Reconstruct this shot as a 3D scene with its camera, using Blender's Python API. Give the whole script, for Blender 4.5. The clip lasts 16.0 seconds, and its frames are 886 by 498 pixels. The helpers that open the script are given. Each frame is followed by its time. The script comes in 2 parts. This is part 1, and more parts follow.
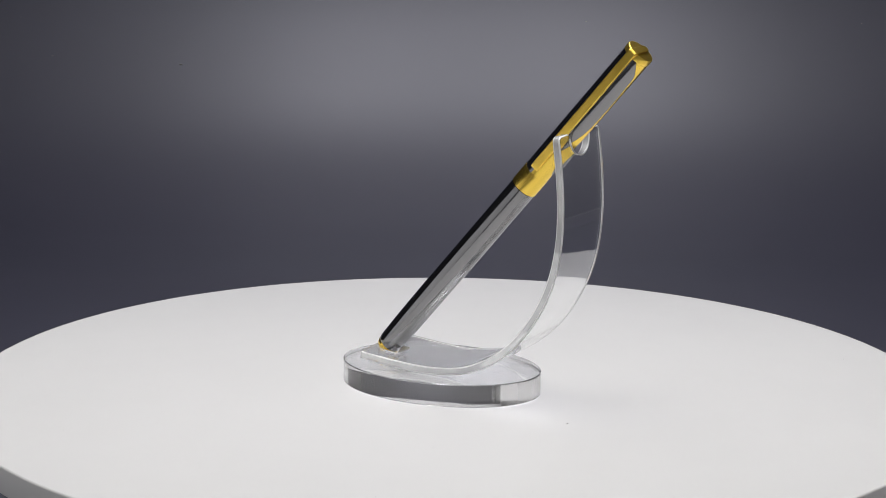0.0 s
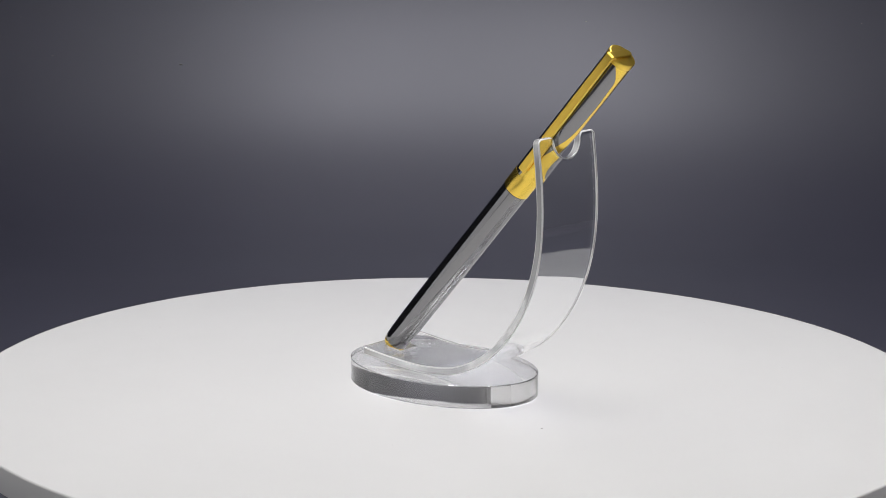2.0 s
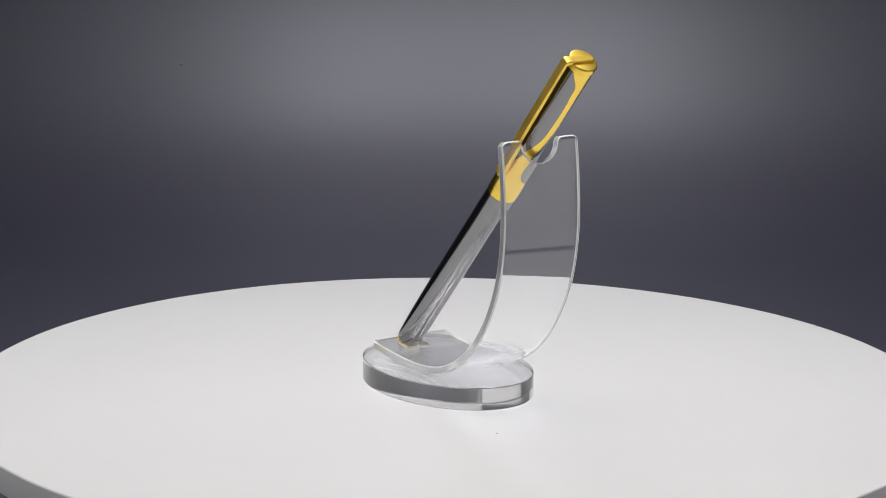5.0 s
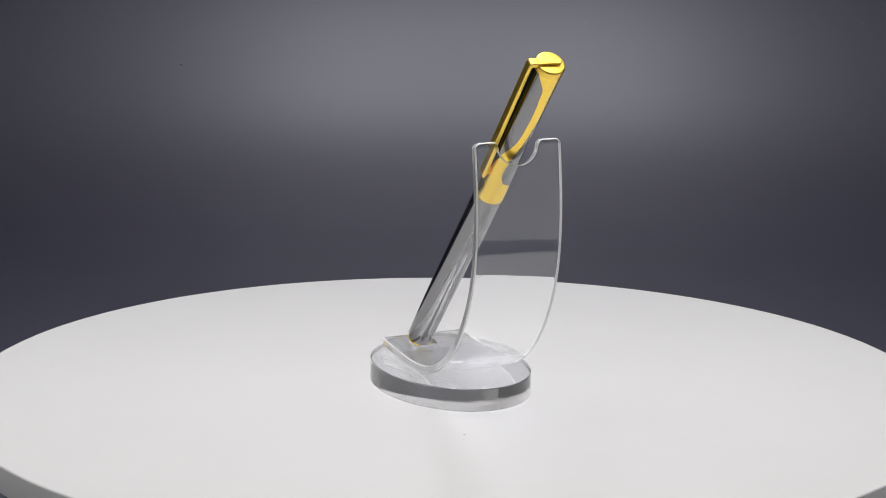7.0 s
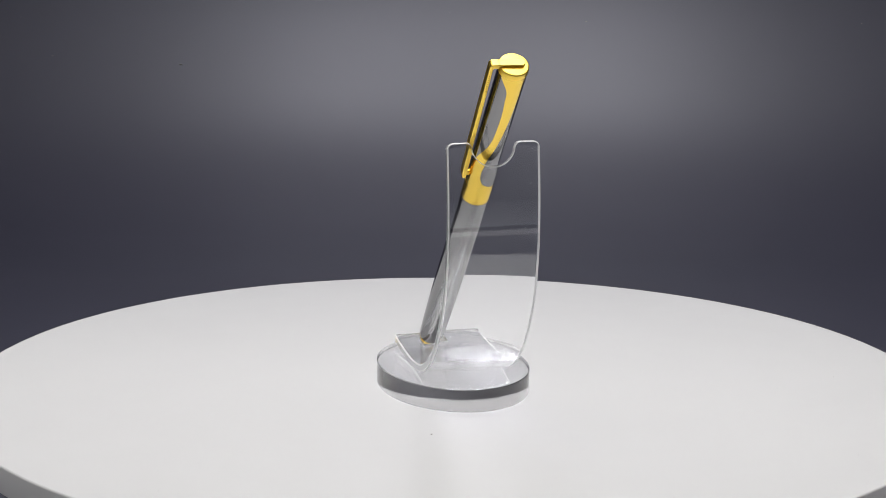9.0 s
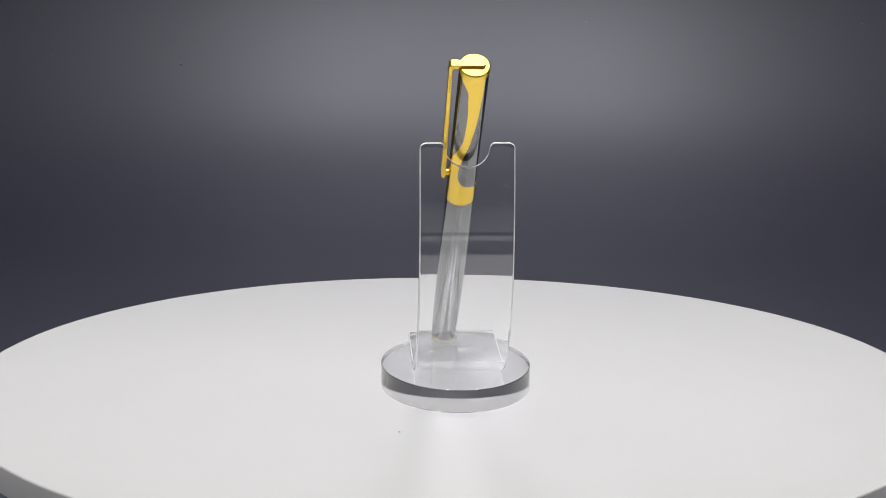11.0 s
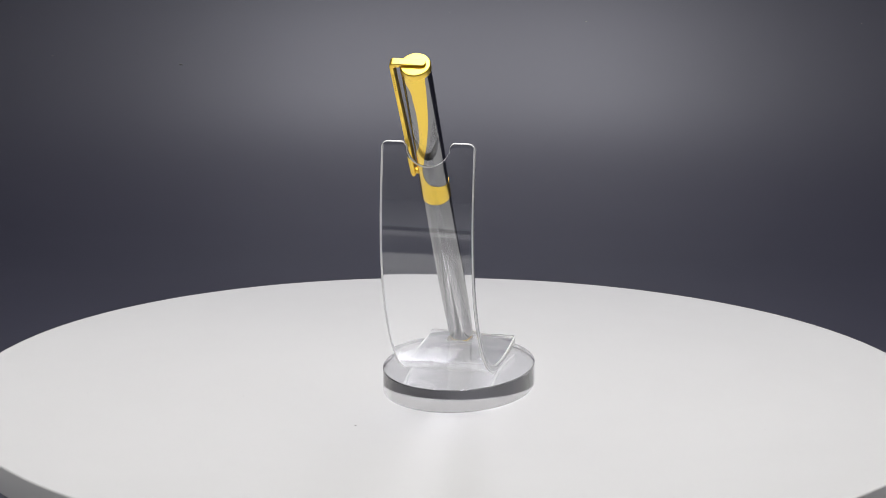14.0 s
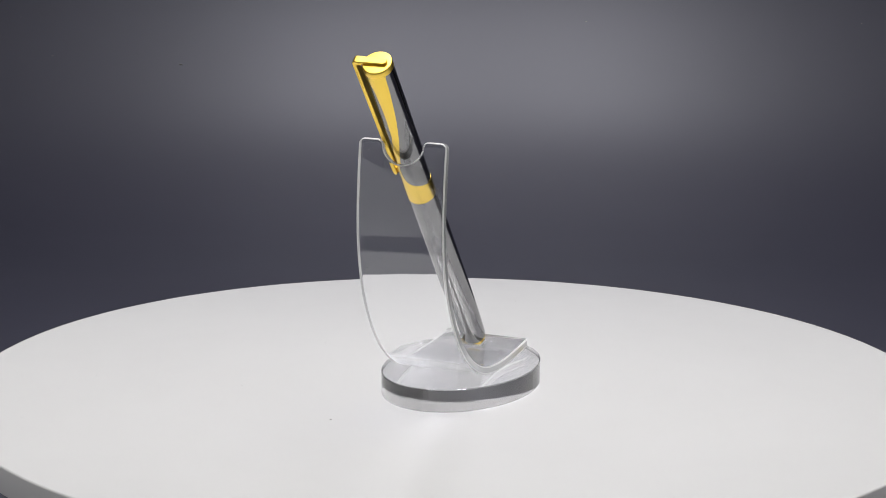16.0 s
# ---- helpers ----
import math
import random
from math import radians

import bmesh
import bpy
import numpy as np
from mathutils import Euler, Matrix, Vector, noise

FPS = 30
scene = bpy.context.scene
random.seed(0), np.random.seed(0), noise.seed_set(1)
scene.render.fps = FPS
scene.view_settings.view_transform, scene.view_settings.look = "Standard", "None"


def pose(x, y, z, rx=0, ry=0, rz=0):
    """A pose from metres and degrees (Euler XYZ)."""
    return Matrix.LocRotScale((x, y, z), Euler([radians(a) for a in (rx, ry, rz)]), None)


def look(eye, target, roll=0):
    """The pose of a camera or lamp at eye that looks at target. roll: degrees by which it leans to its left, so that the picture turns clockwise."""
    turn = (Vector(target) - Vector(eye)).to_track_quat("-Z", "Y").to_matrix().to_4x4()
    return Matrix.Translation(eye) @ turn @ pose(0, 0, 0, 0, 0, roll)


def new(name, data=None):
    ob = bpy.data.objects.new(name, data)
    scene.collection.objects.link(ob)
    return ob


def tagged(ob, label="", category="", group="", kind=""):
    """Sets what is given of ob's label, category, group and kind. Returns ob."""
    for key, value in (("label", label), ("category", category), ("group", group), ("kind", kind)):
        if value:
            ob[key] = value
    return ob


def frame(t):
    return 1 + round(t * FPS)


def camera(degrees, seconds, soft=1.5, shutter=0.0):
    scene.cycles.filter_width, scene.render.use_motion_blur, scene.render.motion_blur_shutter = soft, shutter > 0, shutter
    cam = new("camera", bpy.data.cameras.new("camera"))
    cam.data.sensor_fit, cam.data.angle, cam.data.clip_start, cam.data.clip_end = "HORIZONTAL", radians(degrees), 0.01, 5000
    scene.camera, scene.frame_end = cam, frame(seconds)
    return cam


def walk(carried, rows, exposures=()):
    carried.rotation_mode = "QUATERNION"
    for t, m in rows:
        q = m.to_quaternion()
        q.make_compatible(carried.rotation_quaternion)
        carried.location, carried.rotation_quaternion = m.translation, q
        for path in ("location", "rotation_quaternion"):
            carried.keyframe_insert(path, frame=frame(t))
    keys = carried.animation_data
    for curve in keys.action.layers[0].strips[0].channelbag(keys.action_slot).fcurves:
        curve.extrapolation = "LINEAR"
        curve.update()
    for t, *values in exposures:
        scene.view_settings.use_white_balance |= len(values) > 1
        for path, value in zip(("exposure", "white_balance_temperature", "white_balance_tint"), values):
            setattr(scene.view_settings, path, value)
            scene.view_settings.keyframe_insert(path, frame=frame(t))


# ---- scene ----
# ---------------------------------------------------------------- camera
cam = camera(21.04, 16.0, soft=0.9)
EYE = (0.0, -0.78193, 0.21732)
PITCH, YAW, ROLL = radians(-12.248), radians(-0.249), 0.407
AIM = (EYE[0] + math.sin(YAW) * math.cos(PITCH), EYE[1] + math.cos(YAW) * math.cos(PITCH), EYE[2] + math.sin(PITCH))
VIEW = look(EYE, AIM, ROLL)
walk(cam, [(0.0, VIEW), (16.0, VIEW)])

# ---------------------------------------------------------------- world and lamps
world = bpy.data.worlds.new("studio_dark")
scene.world = world
world.use_nodes = True
world.node_tree.nodes["Background"].inputs["Color"].default_value = (0.5, 0.55, 0.65, 1)
world.node_tree.nodes["Background"].inputs["Strength"].default_value = 0.02
scene.view_settings.exposure = 0.0


def area_lamp(name, eye, target, sx, sy, watts, color=(1, 1, 1), spread_angle=180):
    data = bpy.data.lights.new(name, "AREA")
    data.shape, data.size, data.size_y, data.energy, data.color = "RECTANGLE", sx, sy, watts, color
    data.spread = radians(spread_angle)
    ob = new(name, data)
    ob.matrix_world = look(eye, target)
    return ob


WARM, COOL = (1.0, 0.98, 0.95), (0.96, 0.95, 1.04)
area_lamp("led_bar_lamp", (-0.09, 0.34, 0.66), (-0.09, 0.341, 0.0), 0.06, 0.40, 1.0, COOL)
area_lamp("led_bar_lamp", (0.115, 0.34, 0.66), (0.115, 0.341, 0.0), 0.06, 0.40, 1.05, COOL)
area_lamp("top_panel_lamp", (0.0, -0.04, 0.68), (0.0, -0.039, 0.0), 0.96, 0.46, 1.76, WARM, 76)
# added front fill with no seen source; brightens the desk mirrored in the cradle
area_lamp("front_softbox_lamp", (0.0, -0.80, 0.95), (0.0, -0.45, 0.0), 1.1, 0.5, 2.8, WARM)


# ---------------------------------------------------------------- materials
def mat(name, color, rough=0.5, metal=0.0, ior=1.5, spec=0.5, trans=0.0, coat=0.0):
    m = bpy.data.materials.new(name)
    m.use_nodes = True
    p = m.node_tree.nodes["Principled BSDF"]
    for key, value in (("Base Color", (*color, 1)), ("Roughness", rough), ("Metallic", metal), ("IOR", ior),
                       ("Specular IOR Level", spec), ("Transmission Weight", trans), ("Coat Weight", coat)):
        p.inputs[key].default_value = value
    return m


def noise_node(m, scale, detail=4.0, rough=0.55, vector=None):
    n = m.node_tree.nodes.new("ShaderNodeTexNoise")
    n.inputs["Scale"].default_value, n.inputs["Detail"].default_value = scale, detail
    n.inputs["Roughness"].default_value = rough
    c = vector
    if c is None:
        c = m.node_tree.nodes.new("ShaderNodeTexCoord").outputs["Object"]
    m.node_tree.links.new(c, n.inputs["Vector"])
    return n.outputs["Fac"]


def spread(m, fac, low, high, key, f0=0.3, f1=0.7):
    r = m.node_tree.nodes.new("ShaderNodeMapRange")
    for k, v in zip(("From Min", "From Max", "To Min", "To Max"), (f0, f1, low, high)):
        r.inputs[k].default_value = v
    m.node_tree.links.new(fac, r.inputs["Value"])
    m.node_tree.links.new(r.outputs["Result"], m.node_tree.nodes["Principled BSDF"].inputs[key])


def tint(m, fac, a, b, f0=0.35, f1=0.65):
    r = m.node_tree.nodes.new("ShaderNodeValToRGB")
    r.color_ramp.elements[0].position, r.color_ramp.elements[1].position = f0, f1
    r.color_ramp.elements[0].color, r.color_ramp.elements[1].color = (*a, 1), (*b, 1)
    m.node_tree.links.new(fac, r.inputs["Fac"])
    m.node_tree.links.new(r.outputs["Color"], m.node_tree.nodes["Principled BSDF"].inputs["Base Color"])


def bump(m, fac, strength, distance):
    b = m.node_tree.nodes.new("ShaderNodeBump")
    b.inputs["Strength"].default_value, b.inputs["Distance"].default_value = strength, distance
    m.node_tree.links.new(fac, b.inputs["Height"])
    m.node_tree.links.new(b.outputs["Normal"], m.node_tree.nodes["Principled BSDF"].inputs["Normal"])


GOLD = mat("polished_gold_plate", (1.0, 0.70, 0.12), 0.12, 1.0)
spread(GOLD, noise_node(GOLD, 900.0), 0.20, 0.27, "Roughness")
SATIN = mat("satin_gold_plate", (1.0, 0.70, 0.12), 0.55, 1.0)
spread(SATIN, noise_node(SATIN, 900.0), 0.32, 0.42, "Roughness")
BRIGHT = mat("bright_gold_plate", (1.0, 0.70, 0.12), 0.16, 1.0)
spread(BRIGHT, noise_node(BRIGHT, 900.0), 0.30, 0.38, "Roughness")
LACQUER = mat("glossy_black_lacquer", (0.265, 0.265, 0.27), 0.06, 1.0)
spread(LACQUER, noise_node(LACQUER, 1500.0), 0.09, 0.13, "Roughness")
ACRYLIC = mat("clear_acrylic", (0.985, 0.988, 0.99), 0.0, 0.0, 1.8, 0.5, 1.0)
CAST = mat("cast_acrylic_block", (0.76, 0.76, 0.765), 0.0, 0.0, 1.58, 0.5, 0.97)
stretch = CAST.node_tree.nodes.new("ShaderNodeMapping")
stretch.inputs["Scale"].default_value = (1, 1, 0.02)
CAST.node_tree.links.new(CAST.node_tree.nodes.new("ShaderNodeTexCoord").outputs["Object"], stretch.inputs["Vector"])
bump(CAST, noise_node(CAST, 420.0, 3.0, 0.6, stretch.outputs["Vector"]), 0.05, 0.0002)
# milky white stands in for light piped through the clear polished edges
LIT_EDGE = mat("acrylic_edge_with_painted_light", (0.98, 0.985, 0.99), 0.1, 0.0, 1.58, 0.5, 0.6)
spread(LIT_EDGE, noise_node(LIT_EDGE, 140.0), 0.03, 0.15, "Roughness")
# nearly opaque white paints the bright glint along the clear rounded rims
LIT_RIM = mat("rounded_rim_with_painted_glint", (0.98, 0.985, 0.99), 0.2, 0.0, 1.58, 0.5, 0.15)
spread(LIT_RIM, noise_node(LIT_RIM, 140.0), 0.12, 0.25, "Roughness")
FROST = mat("frosted_slot_wall", (0.9, 0.9, 0.9), 0.6)
WHITE = mat("white_turntable_plastic", (0.61, 0.61, 0.61), 0.42)
tint(WHITE, noise_node(WHITE, 14.0), (0.605, 0.605, 0.605), (0.62, 0.62, 0.62))
spread(WHITE, noise_node(WHITE, 60.0), 0.43, 0.47, "Roughness")
bump(WHITE, noise_node(WHITE, 2500.0, 2.0), 0.03, 0.0002)
SHEET = mat("dark_grey_vinyl", (0.03, 0.031, 0.038), 0.38, spec=0.6)
tint(SHEET, noise_node(SHEET, 9.0), (0.036, 0.0362, 0.060), (0.040, 0.0402, 0.065))
for key, value in (("Sheen Weight", 0.35), ("Sheen Roughness", 0.25), ("Coat Weight", 0.8), ("Coat Roughness", 0.52), ("Coat IOR", 1.6)):
    SHEET.node_tree.nodes["Principled BSDF"].inputs[key].default_value = value
bump(SHEET, noise_node(SHEET, 260.0, 3.0), 0.03, 0.0003)
WALL = mat("pale_grey_wall", (0.16, 0.16, 0.17), 0.8)
tint(WALL, noise_node(WALL, 2.0), (0.60, 0.60, 0.61), (0.64, 0.64, 0.65))
FELT = mat("dark_fabric", (0.04, 0.04, 0.043), 0.9)
tint(FELT, noise_node(FELT, 6.0), (0.036, 0.036, 0.04), (0.044, 0.044, 0.048))
TENT = mat("white_fabric", (0.82, 0.82, 0.83), 0.85)
tint(TENT, noise_node(TENT, 5.0), (0.80, 0.80, 0.81), (0.83, 0.83, 0.84))
DESK = mat("pale_desk", (0.72, 0.74, 0.77), 0.5)
tint(DESK, noise_node(DESK, 6.0), (0.70, 0.72, 0.75), (0.75, 0.77, 0.80))
BLACK = mat("black_plastic", (0.02, 0.02, 0.02), 0.5)
DUST = mat("dust_speck", (0.25, 0.24, 0.22), 0.9)
LINT = mat("pale_lint", (0.5, 0.5, 0.5), 0.9)
INK = mat("engraved_mark", (0.72, 0.46, 0.08), 0.4, 1.0)


# ---------------------------------------------------------------- mesh helpers
def part(name, bm, material, parent, label="", smooth=True, bevel=0.0, angle=35):
    me = bpy.data.meshes.new(name)
    bmesh.ops.recalc_face_normals(bm, faces=bm.faces)
    bm.to_mesh(me)
    bm.free()
    me.materials.append(material)
    if smooth:
        me.polygons.foreach_set("use_smooth", [True] * len(me.polygons))
        me.set_sharp_from_angle(angle=radians(angle))
    ob = new(name, me)
    if parent is not None:
        ob.parent = parent
    if bevel:
        mod = ob.modifiers.new("bevel", "BEVEL")
        mod.width, mod.segments, mod.limit_method = bevel, 3, "ANGLE"
        mod.harden_normals = False
    if label:
        ob["label"] = label
    return ob


def lathe(profile, n=96):
    """A turned solid round z from (radius, z) pairs; closed at the ends."""
    bm = bmesh.new()
    rings = []
    for r, z in profile:
        if r < 1e-7:
            rings.append([bm.verts.new((0, 0, z))])
        else:
            rings.append([bm.verts.new((r * math.cos(2 * math.pi * i / n), r * math.sin(2 * math.pi * i / n), z)) for i in range(n)])
    for a, b in zip(rings, rings[1:]):
        for i in range(n):
            j = (i + 1) % n
            if len(a) == 1:
                bm.faces.new((a[0], b[i], b[j]))
            elif len(b) == 1:
                bm.faces.new((a[i], a[j], b[0]))
            else:
                bm.faces.new((a[i], a[j], b[j], b[i]))
    return bm


def rounded(r0, z0, r1, z1, edge, steps=5):
    """Profile of a solid disc from z0 to z1 with rounded rims."""
    pts = [(0, z0)]
    for i in range(steps + 1):
        a = math.pi / 2 * i / steps
        pts.append((r0 - edge + edge * math.sin(a), z0 + edge - edge * math.cos(a)))
    for i in range(steps + 1):
        a = math.pi / 2 * i / steps
        pts.append((r1 - edge + edge * math.cos(a), z1 - edge + edge * math.sin(a)))
    return pts + [(0, z1)]


def prism(outline, half, axis_map):
    """A 2D outline drawn out to both sides by half; axis_map puts (a, b, c) into space."""
    bm = bmesh.new()
    lo = [bm.verts.new(axis_map(a, b, -half)) for a, b in outline]
    hi = [bm.verts.new(axis_map(a, b, half)) for a, b in outline]
    bm.faces.new(lo)
    bm.faces.new(hi)
    for i in range(len(outline)):
        j = (i + 1) % len(outline)
        bm.faces.new((lo[i], lo[j], hi[j], hi[i]))
    return bm


def lerp(x, xs, ys):
    return float(np.interp(x, xs, ys))


def smooth_curve(xs, ys, x):
    """A smooth curve through points, by finite-difference slopes."""
    xs, ys = np.array(xs, float), np.array(ys, float)
    m = np.gradient(ys, xs)
    i = int(np.clip(np.searchsorted(xs, x) - 1, 0, len(xs) - 2))
    h = xs[i + 1] - xs[i]
    u = (x - xs[i]) / h
    return float((2 * u**3 - 3 * u**2 + 1) * ys[i] + (u**3 - 2 * u**2 + u) * h * m[i]
                 + (3 * u**2 - 2 * u**3) * ys[i + 1] + (u**3 - u**2) * h * m[i + 1])


# ---------------------------------------------------------------- the setting
FLOOR_Z = -0.060


SWEEP = []


def build_backdrop():
    """A vinyl sheet that lies on the table and sweeps up behind."""
    bm = bmesh.new()
    path = [(-0.40, FLOOR_Z), (0.0, FLOOR_Z), (0.15, FLOOR_Z)]
    y, z, n = 0.265, FLOOR_Z, 108
    for i in range(n + 1):
        path.append((y, z))
        slope = radians(lerp((i + 0.5) / n * 0.54, (0, 0.12, 0.175, 0.24, 0.305, 0.38, 0.48, 0.54), (0, 6, 14, 30, 47, 62, 80, 90)))
        y, z = y + 0.005 * math.cos(slope), z + 0.005 * math.sin(slope)
    path += [(y, 0.5), (y, 0.70)]
    rows = []
    for y, z in path:
        rows.append([bm.verts.new((x, y, z)) for x in np.linspace(-0.495, 0.495, 13)])
    for a, b in zip(rows, rows[1:]):
        for i in range(12):
            bm.faces.new((a[i], a[i + 1], b[i + 1], b[i]))
    SWEEP.extend(path)
    ob = part("backdrop", bm, SHEET, None)
    mod = ob.modifiers.new("thickness", "SOLIDIFY")
    mod.thickness, mod.offset = 0.001, -1.0
    tagged(ob, "dark grey satin vinyl sheet sweeping up behind the turntable", "backdrop", kind="structure")


def box(x0, x1, y0, y1, z0, z1):
    bm = bmesh.new()
    bmesh.ops.create_cube(bm, size=1.0, matrix=Matrix.Translation(((x0 + x1) / 2, (y0 + y1) / 2, (z0 + z1) / 2))
                          @ Matrix.Diagonal((x1 - x0, y1 - y0, z1 - z0, 1)))
    return bm


def build_room():
    for name, b in (("wall_north", (-2, 2, 1.5, 1.6, -0.8, 1.8)), ("wall_south", (-2, 2, -2.6, -2.5, -0.8, 1.8)),
                    ("wall_west", (-2.1, -2, -2.6, 1.6, -0.8, 1.8)), ("wall_east", (2, 2.1, -2.6, 1.6, -0.8, 1.8)),
                    ("ceiling", (-2.1, 2.1, -2.6, 1.6, 1.8, 1.9)), ("floor", (-2.1, 2.1, -2.6, 1.6, -0.9, -0.8))):
        ob = part(name, box(*b), WALL, None, smooth=False)
        tagged(ob, "plain pale grey studio " + name.split("_")[0], name.split("_")[0], kind="structure")
    ob = part("table", box(-1.0, 1.0, -1.9, 0.75, -0.80, FLOOR_Z - 0.006), DESK, None, smooth=False)
    tagged(ob, "plain pale studio table under the light box", "table", kind="structure")
    for name, b, m, words in (("lightbox_floor", (-0.53, 0.53, -0.46, 0.74, FLOOR_Z - 0.005, FLOOR_Z - 0.0012), TENT, "white board on the floor of the light box"),
                              ("lightbox_trim", (-0.53, 0.53, -0.494, -0.461, FLOOR_Z - 0.005, FLOOR_Z + 0.001), BLACK, "black strip along the light box's front edge")):
        tagged(part(name, box(*b), m, None, smooth=False), words, "light box panel", kind="structure")
    # unseen light box, added to shape reflections round the turntable, dark inside, open in front
    for name, b in (("lightbox_wall_west", (-0.53, -0.50, -0.495, 0.72, FLOOR_Z + 0.001, 0.72)),
                    ("lightbox_wall_east", (0.50, 0.53, -0.495, 0.72, FLOOR_Z + 0.001, 0.72)),
                    ("lightbox_wall_north", (-0.53, 0.53, 0.72, 0.74, FLOOR_Z + 0.001, 0.72)),
                    ("lightbox_ceiling", (-0.53, 0.53, -0.60, 0.74, 0.721, 0.74))):
        ob = part(name, box(*b), TENT if "ceiling" in name else FELT, None, smooth=False)
        tagged(ob, ("white" if "ceiling" in name else "dark") + " fabric panel of the unseen, added light box", "light box panel", kind="structure")
    for name, side in (("reflector_board_west", -1), ("reflector_board_east", 1)):       # unseen low boards at the open front, leaning outwards, added to brighten the clip
        lean = [(0.300, FLOOR_Z + 0.001), (0.306, FLOOR_Z + 0.001), (0.498, 0.136), (0.492, 0.136)]
        bm = prism(lean, 0.225, lambda a, b, c: (side * a, -0.228 + c, b))
        tagged(part(name, bm, TENT, None, smooth=False), "unseen low white reflector added beside the turntable, leaning outwards", "reflector board", kind="structure")


build_backdrop()
build_room()

# ---------------------------------------------------------------- the turntable
DISC_R, DISC_H, DISC_Z = 0.16596, 0.0092, -0.0009
SPINDLE = pose(-0.00016, 0.00252, DISC_Z, 0, 0.206, 0)     # the turning axis leans a little
moving = []


def build_turntable():
    top = new("turntable")
    tagged(top, "round white plastic turntable slowly turning on the sheet", "turntable")
    part("platter", lathe(rounded(DISC_R, -DISC_H, DISC_R, 0.0, 0.0007), 256), WHITE, top, "glossy white round platter")
    part("foot", lathe(rounded(0.115, FLOOR_Z + 0.0018, 0.11, -DISC_H - 0.0005, 0.003), 128), BLACK, top, "black motor foot")
    moving.append((top, SPINDLE, Matrix.Identity(4)))


build_turntable()

# ---------------------------------------------------------------- the acrylic stand
OX, OY = 0.0014, -0.0064       # the stand's place on the platter
BASE_A, BASE_B, BASE_Z = 0.0253, 0.0358, 0.0070
STRIP_W, STRIP_T, ROUND = 0.0151, 0.0026, 0.00045
# outer face of the bent strip: along (towards the pen's foot), height
BEND = [(0.0352, 0.0091), (0.0207, 0.0076), (0.0064, 0.00715), (-0.0060, 0.0090), (-0.0150, 0.0130), (-0.0235, 0.0195),
        (-0.0315, 0.0295), (-0.0378, 0.0425), (-0.0405, 0.0540), (-0.0413, 0.0660), (-0.0406, 0.0790), (-0.0391, 0.0916)]


def bend_samples():
    pts = np.array(BEND)
    u = np.r_[0, np.cumsum(np.linalg.norm(np.diff(pts, axis=0), axis=1))]
    fine = np.linspace(0, u[-1], 1200)
    xy = np.array([(smooth_curve(u, pts[:, 0], s), smooth_curve(u, pts[:, 1], s)) for s in fine])
    length = np.r_[0, np.cumsum(np.linalg.norm(np.diff(xy, axis=0), axis=1))]
    return length, xy


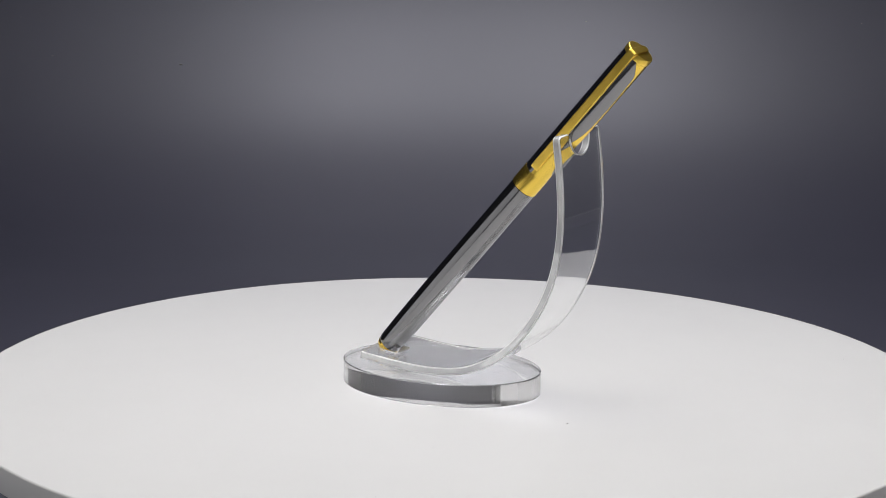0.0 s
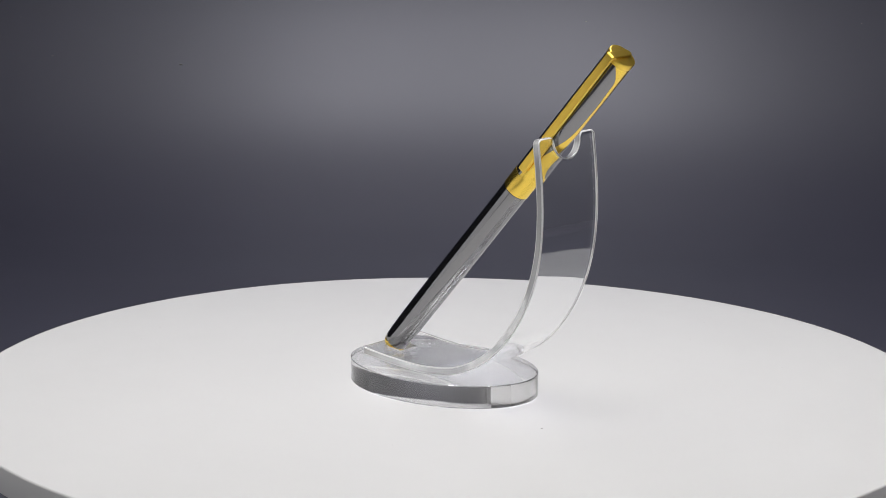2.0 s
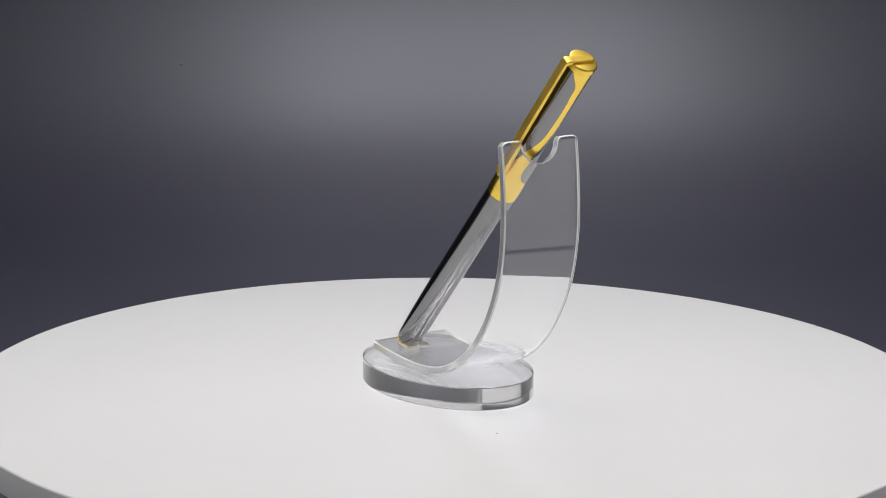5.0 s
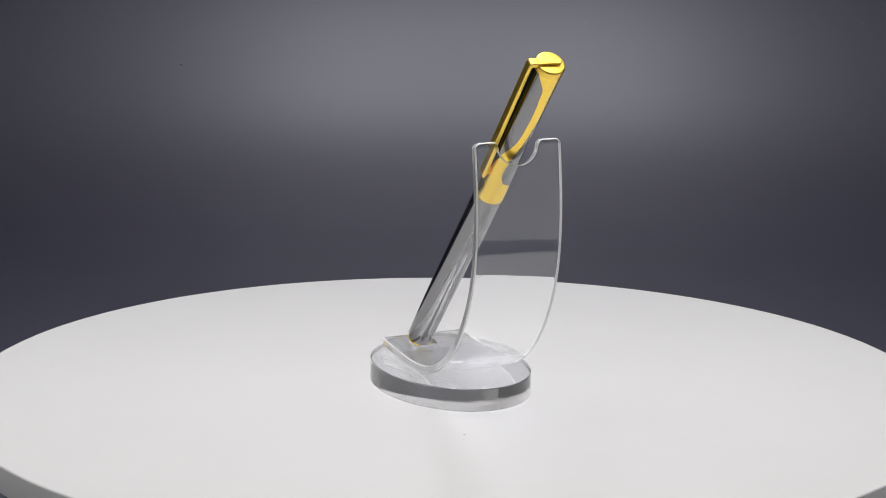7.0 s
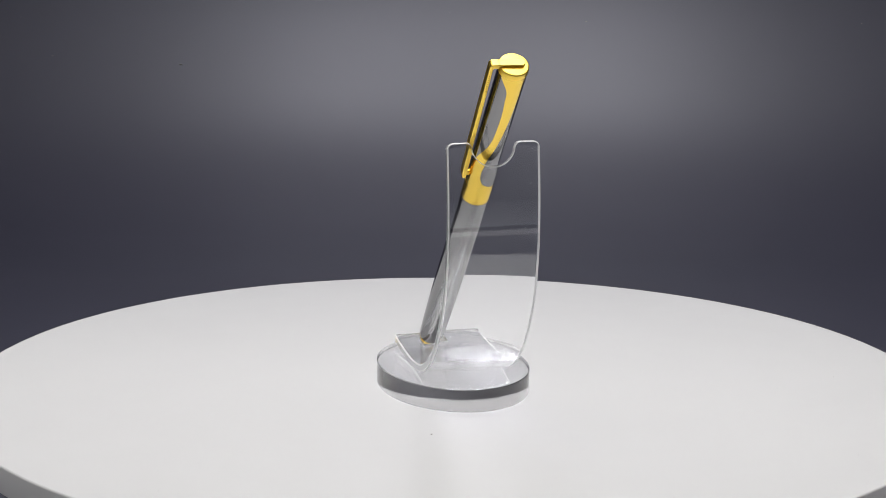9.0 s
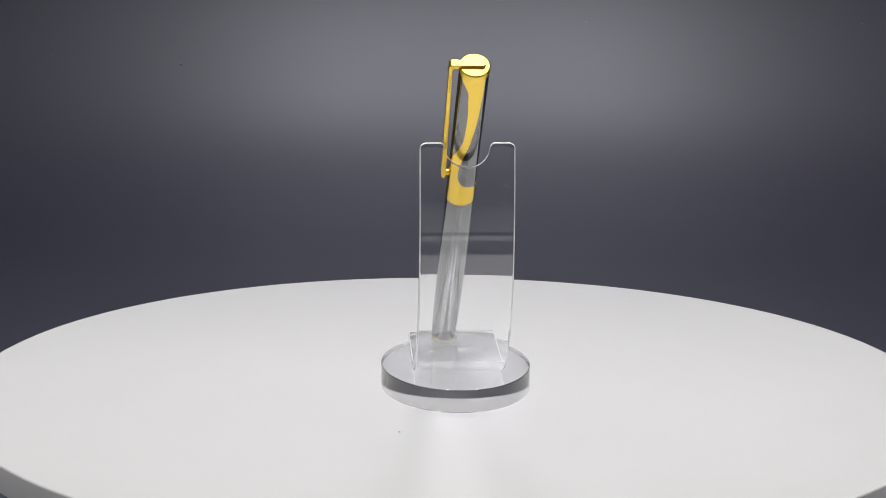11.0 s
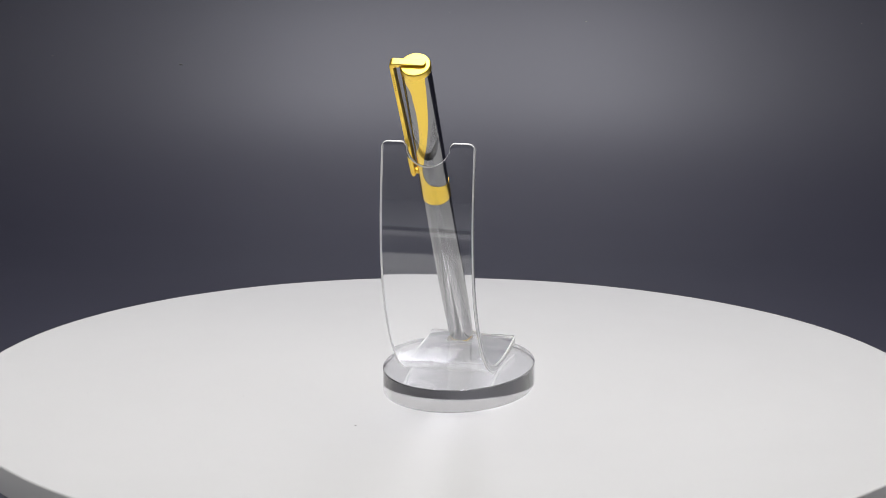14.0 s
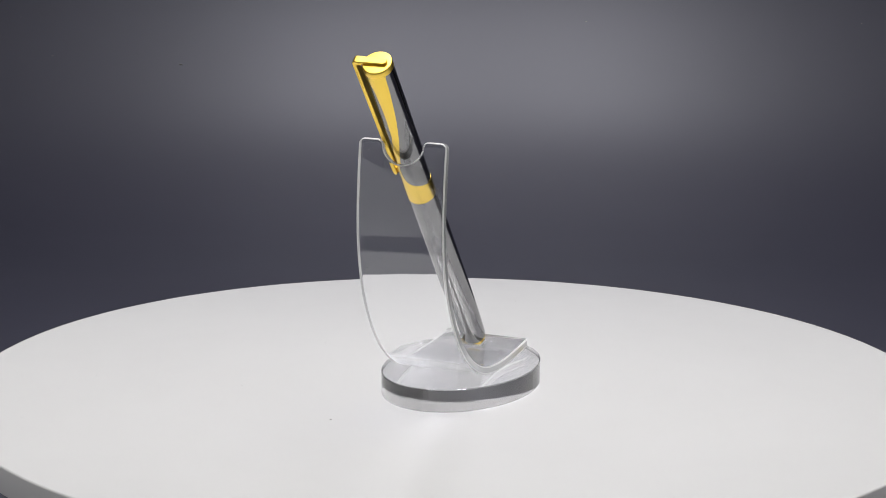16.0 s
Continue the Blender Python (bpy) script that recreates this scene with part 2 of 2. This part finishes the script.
def strip_mesh():
    length, xy = bend_samples()
    total = length[-1]
    tang = np.gradient(xy, axis=0)
    tang /= np.linalg.norm(tang, axis=1)[:, None]

    def at(s, inside):
        p = np.array([np.interp(s, length, xy[:, k]) for k in (0, 1)])
        t = np.array([np.interp(s, length, tang[:, k]) for k in (0, 1)])
        t /= np.linalg.norm(t)
        return p + inside * np.array([t[1], -t[0]])       # towards the pen

    def top_end(y):
        y, w, c = abs(y), STRIP_W, 0.0022
        cut = 0.0
        if y > w - c:
            cut = c - math.sqrt(max(c * c - (y - (w - c)) ** 2, 0))
        r, e = 0.0072, 0.0014
        if y < 0.0068:
            cut = 0.0005 + math.sqrt(r * r - y * y)
        elif y < 0.0068 + e + 0.0004:
            edge = 0.0005 + math.sqrt(r * r - 0.0068 ** 2)
            u = (y - 0.0068) / (e + 0.0004)
            cut = edge * (1 - math.sqrt(max(1 - (1 - u) ** 2, 0)))
        return total - cut

    def low_end(y):
        y, w, c = abs(y), STRIP_W, 0.0015
        return c - math.sqrt(max(c * c - (y - (w - c)) ** 2, 0)) if y > w - c else 0.0

    ys = sorted(set([round(v, 6) for v in np.linspace(-0.0068, 0.0068, 33)]
                    + [round(s * v, 6) for s in (-1, 1) for v in np.linspace(0.0068, 0.0088, 11)]
                    + [round(s * v, 6) for s in (-1, 1) for v in np.linspace(0.0088, 0.0127, 5)]
                    + [round(s * (STRIP_W - 0.0024 + 0.0024 * math.sin(a)), 6) for s in (-1, 1) for a in np.linspace(0, math.pi / 2, 11)]))
    lows = [0.0040, 0.0050, 0.0064, 0.0078, 0.0092, 0.0106, 0.0120, 0.0138, 0.0155]
    mids = list(np.linspace(0.0155, total - 0.0105, 70))[1:]
    bm = bmesh.new()
    grid = []
    for y in ys:
        lo, hi = low_end(y), top_end(y)
        ss = list(np.linspace(lo, 0.004, 5))[:-1] + lows + mids + list(np.linspace(total - 0.0105, hi - ROUND, 9))[1:]
        ss += [hi - ROUND * k for k in (0.6, 0.3, 0.1, 0.0)]
        col = []
        for s in ss:
            near = max(ROUND - min(STRIP_W - abs(y), hi - s), 0)
            e = ROUND - math.sqrt(ROUND ** 2 - near ** 2)          # rounded rim
            o, i = at(s, e), at(s, STRIP_T - e)
            col.append((bm.verts.new((OX + y, OY + o[0], o[1])), bm.verts.new((OX + y, OY + i[0], i[1])), s))
        grid.append(col)
    keep = set()
    for j in range(len(ys) - 1):
        for k in range(len(grid[0]) - 1):
            s, y = (grid[j][k][2] + grid[j][k + 1][2]) / 2, (ys[j] + ys[j + 1]) / 2
            if not (0.0050 < s < 0.0106 and abs(y + 0.0030) < 0.0043):     # slot for the pen's foot
                keep.add((j, k))
    for j, k in keep:
        a, b, c, d = grid[j][k], grid[j + 1][k], grid[j + 1][k + 1], grid[j][k + 1]
        rim = STRIP_W - abs(ys[j] + ys[j + 1]) / 2 < ROUND or k >= len(grid[0]) - 5
        bm.faces.new((a[0], b[0], c[0], d[0])).material_index = 3 if rim else 0
        bm.faces.new((d[1], c[1], b[1], a[1])).material_index = 3 if rim else 0
        for other, (p, q) in (((j, k - 1), (a, b)), ((j + 1, k), (b, c)), ((j, k + 1), (c, d)), ((j - 1, k), (d, a))):
            if other not in keep:
                bm.faces.new((p[0], q[0], q[1], p[1])).material_index = 2 if 0.004 < p[2] < 0.0115 and abs(p[0].co.x - OX + 0.0030) < 0.006 else 1
    loose = [v for v in bm.verts if not v.link_faces]
    bmesh.ops.delete(bm, geom=loose, context="VERTS")
    return bm


def oval(a, b, z0, z1, edge, cy, n=160):
    bm = bmesh.new()
    rings = []
    levels = [(edge, z0), (edge * 0.3, z0 + edge * 0.3), (0, z0 + edge), (0, z1 - edge), (edge * 0.3, z1 - edge * 0.3), (edge, z1)]
    for inset, z in levels:
        rings.append([bm.verts.new((OX + (a - inset) * math.cos(2 * math.pi * i / n), cy + (b - inset) * math.sin(2 * math.pi * i / n), z)) for i in range(n)])
    for r, s in zip(rings, rings[1:]):
        for i in range(n):
            bm.faces.new((r[i], r[(i + 1) % n], s[(i + 1) % n], s[i]))
    bm.faces.new(rings[0])
    bm.faces.new(rings[-1])
    return bm


def build_stand():
    top = new("pen_stand")
    tagged(top, "clear acrylic pen stand with oval base and bent cradle", "pen stand")
    part("base", oval(BASE_A, BASE_B, DISC_Z + 0.0002, BASE_Z, 0.00025, OY + 0.0114), CAST, top, "thick oval clear acrylic base", angle=20)
    part("cradle", strip_mesh(), ACRYLIC, top, "bent clear acrylic strip with a rounded notch", angle=30)
    for m in (LIT_EDGE, FROST, LIT_RIM):
        top.children[-1].data.materials.append(m)
    for piece in top.children:
        piece.visible_shadow = False
    moving.append((top, Matrix.Identity(4), Matrix.Identity(4)))


build_stand()

# ---------------------------------------------------------------- the pen
FOOT = Vector((OX - 0.00314, OY + 0.0306, 0.01150))
HEAD = Vector((OX + 0.00056, OY - 0.0598, 0.11883))
PEN_L = (HEAD - FOOT).length
ZP = (HEAD - FOOT).normalized()
XP = (Vector((0, -0.766, -0.643)) - ZP * Vector((0, -0.766, -0.643)).dot(ZP)).normalized()   # the underside
YP = ZP.cross(XP)
PEN = Matrix.Translation(FOOT) @ Matrix((XP, YP, ZP)).transposed().to_4x4()
RING_S = 0.0782                # lower edge of the cap's ring, from the foot
CAP_L = PEN_L - RING_S
CLIP_TURN = radians(-90)


def barrel_r(s):
    return lerp(s, (0, 0.012, 0.03, RING_S), (0.0041, 0.0044, 0.00452, 0.00452))


def cap_r(s):
    return lerp(s, (RING_S, RING_S + 0.02, PEN_L), (0.00458, 0.00460, 0.00468))


def inlay():
    """The gold wave on the cap: its two edges as angles along the cap."""
    us = (0.115, 0.16, 0.20, 0.25, 0.34, 0.48, 0.61, 0.80, 0.89, 0.93, 0.965, 1.0)
    left = (-92, -92, -90, -84, -62, -22, -13, -16, -25, -44, -62, -72)
    right = (80, 0, -21, -26, -16, 8, 24, 38, 42, 43, 46, 60)
    bm = bmesh.new()
    n, k = 120, 24
    rows = []
    for i in range(n + 1):
        u = 0.115 + (0.985 - 0.115) * i / n
        s = RING_S + u * CAP_L
        a, b = smooth_curve(us, left, u), smooth_curve(us, right, u)
        r = cap_r(s) + 0.00004
        rows.append([bm.verts.new((r * math.cos(radians(a + (b - a) * j / k)), r * math.sin(radians(a + (b - a) * j / k)), s)) for j in range(k + 1)])
    for p, q in zip(rows, rows[1:]):
        for j in range(k):
            bm.faces.new((p[j], p[j + 1], q[j + 1], q[j]))
    return bm


def clip_mesh():
    """The clip, folded over the head and running down beside the cap: outline in (outwards, along)."""
    L = PEN_L
    out0, out1, th = 0.0079, 0.0067, 0.0013
    end = RING_S + 0.0098
    pts = [(0.0048, L + 0.0010)]
    for i in range(7):                                    # outer corner
        a = math.pi / 2 * (1 - i / 6)
        pts.append((out0 - 0.0012 + 0.0012 * math.cos(a), L - 0.0002 + 0.0012 * math.sin(a)))
    pts += [(out1 + 0.0003, end + 0.002), (out1, end + 0.0004), (out1 - 0.0005, end), (out1 - 0.0011, end + 0.0003), (out1 - th, end + 0.0012)]
    for i in range(5):                                    # inner corner
        a = math.pi / 2 * i / 4
        pts.append((out0 - th - 0.0006 + 0.0006 * math.cos(a), L - 0.0012 + 0.0006 * math.sin(a)))
    pts += [(0.0048, L - 0.0006)]
    return prism(pts, 0.0014, lambda a, b, c: (a, c, b))


def top_bar_mesh():
    """The flat bar of the clip on the head, round at its end."""
    pts = [(0.0060, 0.0013), (0.0060, -0.0013)]
    for i in range(17):
        a = -math.pi / 2 - math.pi * i / 16
        pts.append((-0.0021 + 0.0013 * math.cos(a), 0.0013 * math.sin(a)))
    return prism(pts, 0.0005, lambda a, b, c: (a, b, PEN_L + 0.00045 + c))


def build_pen():
    top = new("fountain_pen")
    tagged(top, "slim black lacquer pen with gold trim leaning in the stand", "pen")
    body = [(0, 0.0004), (0.0032, 0.0004), (0.0037, 0.0006), (0.0041, 0.0014)]
    body += [(barrel_r(s), s) for s in np.linspace(0.003, RING_S - 0.0001, 20)] + [(0, RING_S)]
    part("barrel", lathe(body), LACQUER, top, "glossy black lacquer barrel")
    part("end_button", lathe([(0, -0.0020), (0.0020, -0.0019), (0.0030, -0.0014), (0.0036, -0.0007), (0.0039, 0.0003), (0.0039, 0.0009), (0, 0.0009)]), GOLD, top, "gold end button")
    cap = [(0, RING_S + 0.004)] + [(cap_r(s), s) for s in np.linspace(RING_S + 0.004, PEN_L - 0.0012, 24)] + [(0, PEN_L - 0.0012)]
    part("cap", lathe(cap), LACQUER, top, "glossy black lacquer cap")
    rr = cap_r(RING_S)
    ring = [(0, RING_S), (rr - 0.0001, RING_S), (rr + 0.0001, RING_S + 0.0002), (rr + 0.0001, RING_S + 0.0072),
            (rr + 0.00005, RING_S + 0.0074), (0, RING_S + 0.0074)]
    part("cap_ring", lathe(ring), GOLD, top, "wide gold ring at the cap's mouth")
    part("inlay", inlay(), GOLD, top, "curved gold band along the cap")
    hr = cap_r(PEN_L) + 0.0001
    part("head", lathe(rounded(hr, PEN_L - 0.0026, hr, PEN_L, 0.0005)), BRIGHT, top, "round polished gold head")
    clip = part("clip", clip_mesh(), SATIN, top, "straight gold clip", bevel=0.0003)
    clip.rotation_euler = (0, 0, CLIP_TURN)
    part("clip_foot", box(0.0042, 0.0062, -0.0007, 0.0007, RING_S + 0.0106, RING_S + 0.0124), SATIN, clip, "small gold foot of the clip", bevel=0.0004)
    for i in range(9):
        z = PEN_L - 0.0040 - 0.00085 * i
        x = lerp(z, (RING_S + 0.0098, PEN_L), (0.0067, 0.0079)) - 0.00062
        part("engraving", box(x - 0.00025, x + 0.00025, 0.00138, 0.00143, z - 0.00022, z + 0.00022), INK, clip, smooth=False)
    bar = part("clip_bar", top_bar_mesh(), BRIGHT, top, "flat gold bar across the head", bevel=0.00025)
    bar.rotation_euler = (0, 0, CLIP_TURN)
    moving.append((top, Matrix.Identity(4), PEN))


build_pen()


# ---------------------------------------------------------------- dust and scuffs
def blob(bm, m, r, flat=0.5):
    bmesh.ops.create_icosphere(bm, subdivisions=1, radius=r, matrix=m @ Matrix.Diagonal((random.uniform(0.7, 1.5), random.uniform(0.7, 1.5), flat, 1)))


def build_dust():
    bm = bmesh.new()
    blob(bm, Matrix.Translation((-0.0199, -0.0537, 0.0001)), 0.00028)
    for _ in range(16):
        a, d = random.uniform(0, 2 * math.pi), random.uniform(0.045, 0.155)
        blob(bm, Matrix.Translation((d * math.cos(a), d * math.sin(a), 0.00004)), random.uniform(0.00006, 0.00012))
    ob = tagged(part("dust", bm, DUST, None), "tiny grey dust specks lying on the white platter", "dust", kind="stuff")
    moving.append((ob, SPINDLE, Matrix.Identity(4)))


def build_scuffs(stand):
    """Small pale scratches on the cradle's outer face, by (across, below the top edge, length, turn)."""
    length, xy = bend_samples()
    marks = ((-11.4, 3.8, 0.3, 10), (-10.0, 3.1, 0.3, 60), (-12.3, 12.9, 0.3, 0), (-9.6, 12.9, 0.4, 20), (9.8, 7.8, 0.4, 0), (11.4, 7.6, 0.7, 5),
             (12.6, 2.6, 1.0, -25), (13.2, 3.3, 0.6, 15), (11.9, 13.4, 1.2, 30), (12.9, 14.2, 0.7, -20), (12.4, 19.4, 1.0, -30), (10.2, 27.5, 0.5, 0),
             (-10.9, 24.0, 0.4, 0), (9.3, 12.3, 0.4, 0), (-12.9, 43.0, 1.0, 40), (-11.9, 42.1, 0.9, 35), (7.5, 33.0, 0.5, 10), (8.4, 34.2, 0.6, -15))
    bm = bmesh.new()
    for y, down, size, turn in marks:
        s = length[-1] - down * 0.001
        p = [np.interp(s, length, xy[:, k]) for k in (0, 1)]
        q = [np.interp(s - 0.001, length, xy[:, k]) for k in (0, 1)]
        lean = math.atan2(p[1] - q[1], p[0] - q[0])
        m = Matrix.Translation((OX + y * 0.001, OY + p[0], p[1])) @ Matrix.Rotation(lean, 4, "X") @ Matrix.Rotation(radians(turn), 4, "Z")
        bmesh.ops.create_icosphere(bm, subdivisions=1, radius=1.0, matrix=m @ Matrix.Diagonal((size * 0.0005, 0.00009, 0.00004, 1)))
    tagged(part("scuffs", bm, LINT, stand, "fine pale scratches"), kind="stuff")


def build_lint():
    """Pale flecks on the sheet behind, by (across, height)."""
    bm = bmesh.new()
    for x, h, size in ((-0.155, 0.030, 0.0011), (0.172, 0.060, 0.0006), (0.232, 0.057, 0.0006), (0.075, 0.055, 0.0007), (-0.228, 0.035, 0.0007),
                       (-0.003, 0.058, 0.0006), (0.055, -0.028, 0.0005), (-0.248, 0.056, 0.0008)):
        y, z = min(SWEEP[6:], key=lambda p: abs(p[1] - h))
        blob(bm, Matrix.Translation((x, y - 0.0005, z + 0.0003)), size, 0.4)
    tagged(part("lint", bm, DUST, None), "pale lint flecks on the dark vinyl sheet", "lint", kind="stuff")


build_dust()
build_lint()
build_scuffs(moving[1][0])


# ---------------------------------------------------------------- motion of the turntable and what stands on it
def motions():
    for ob, axis, local in moving:
        rows = []
        for i in range(33):
            t = 0.5 * i
            rows.append((t, axis @ pose(0, 0, 0, 0, 0, 61.279 - 5.2406 * t) @ local))
        walk(ob, rows)


motions()
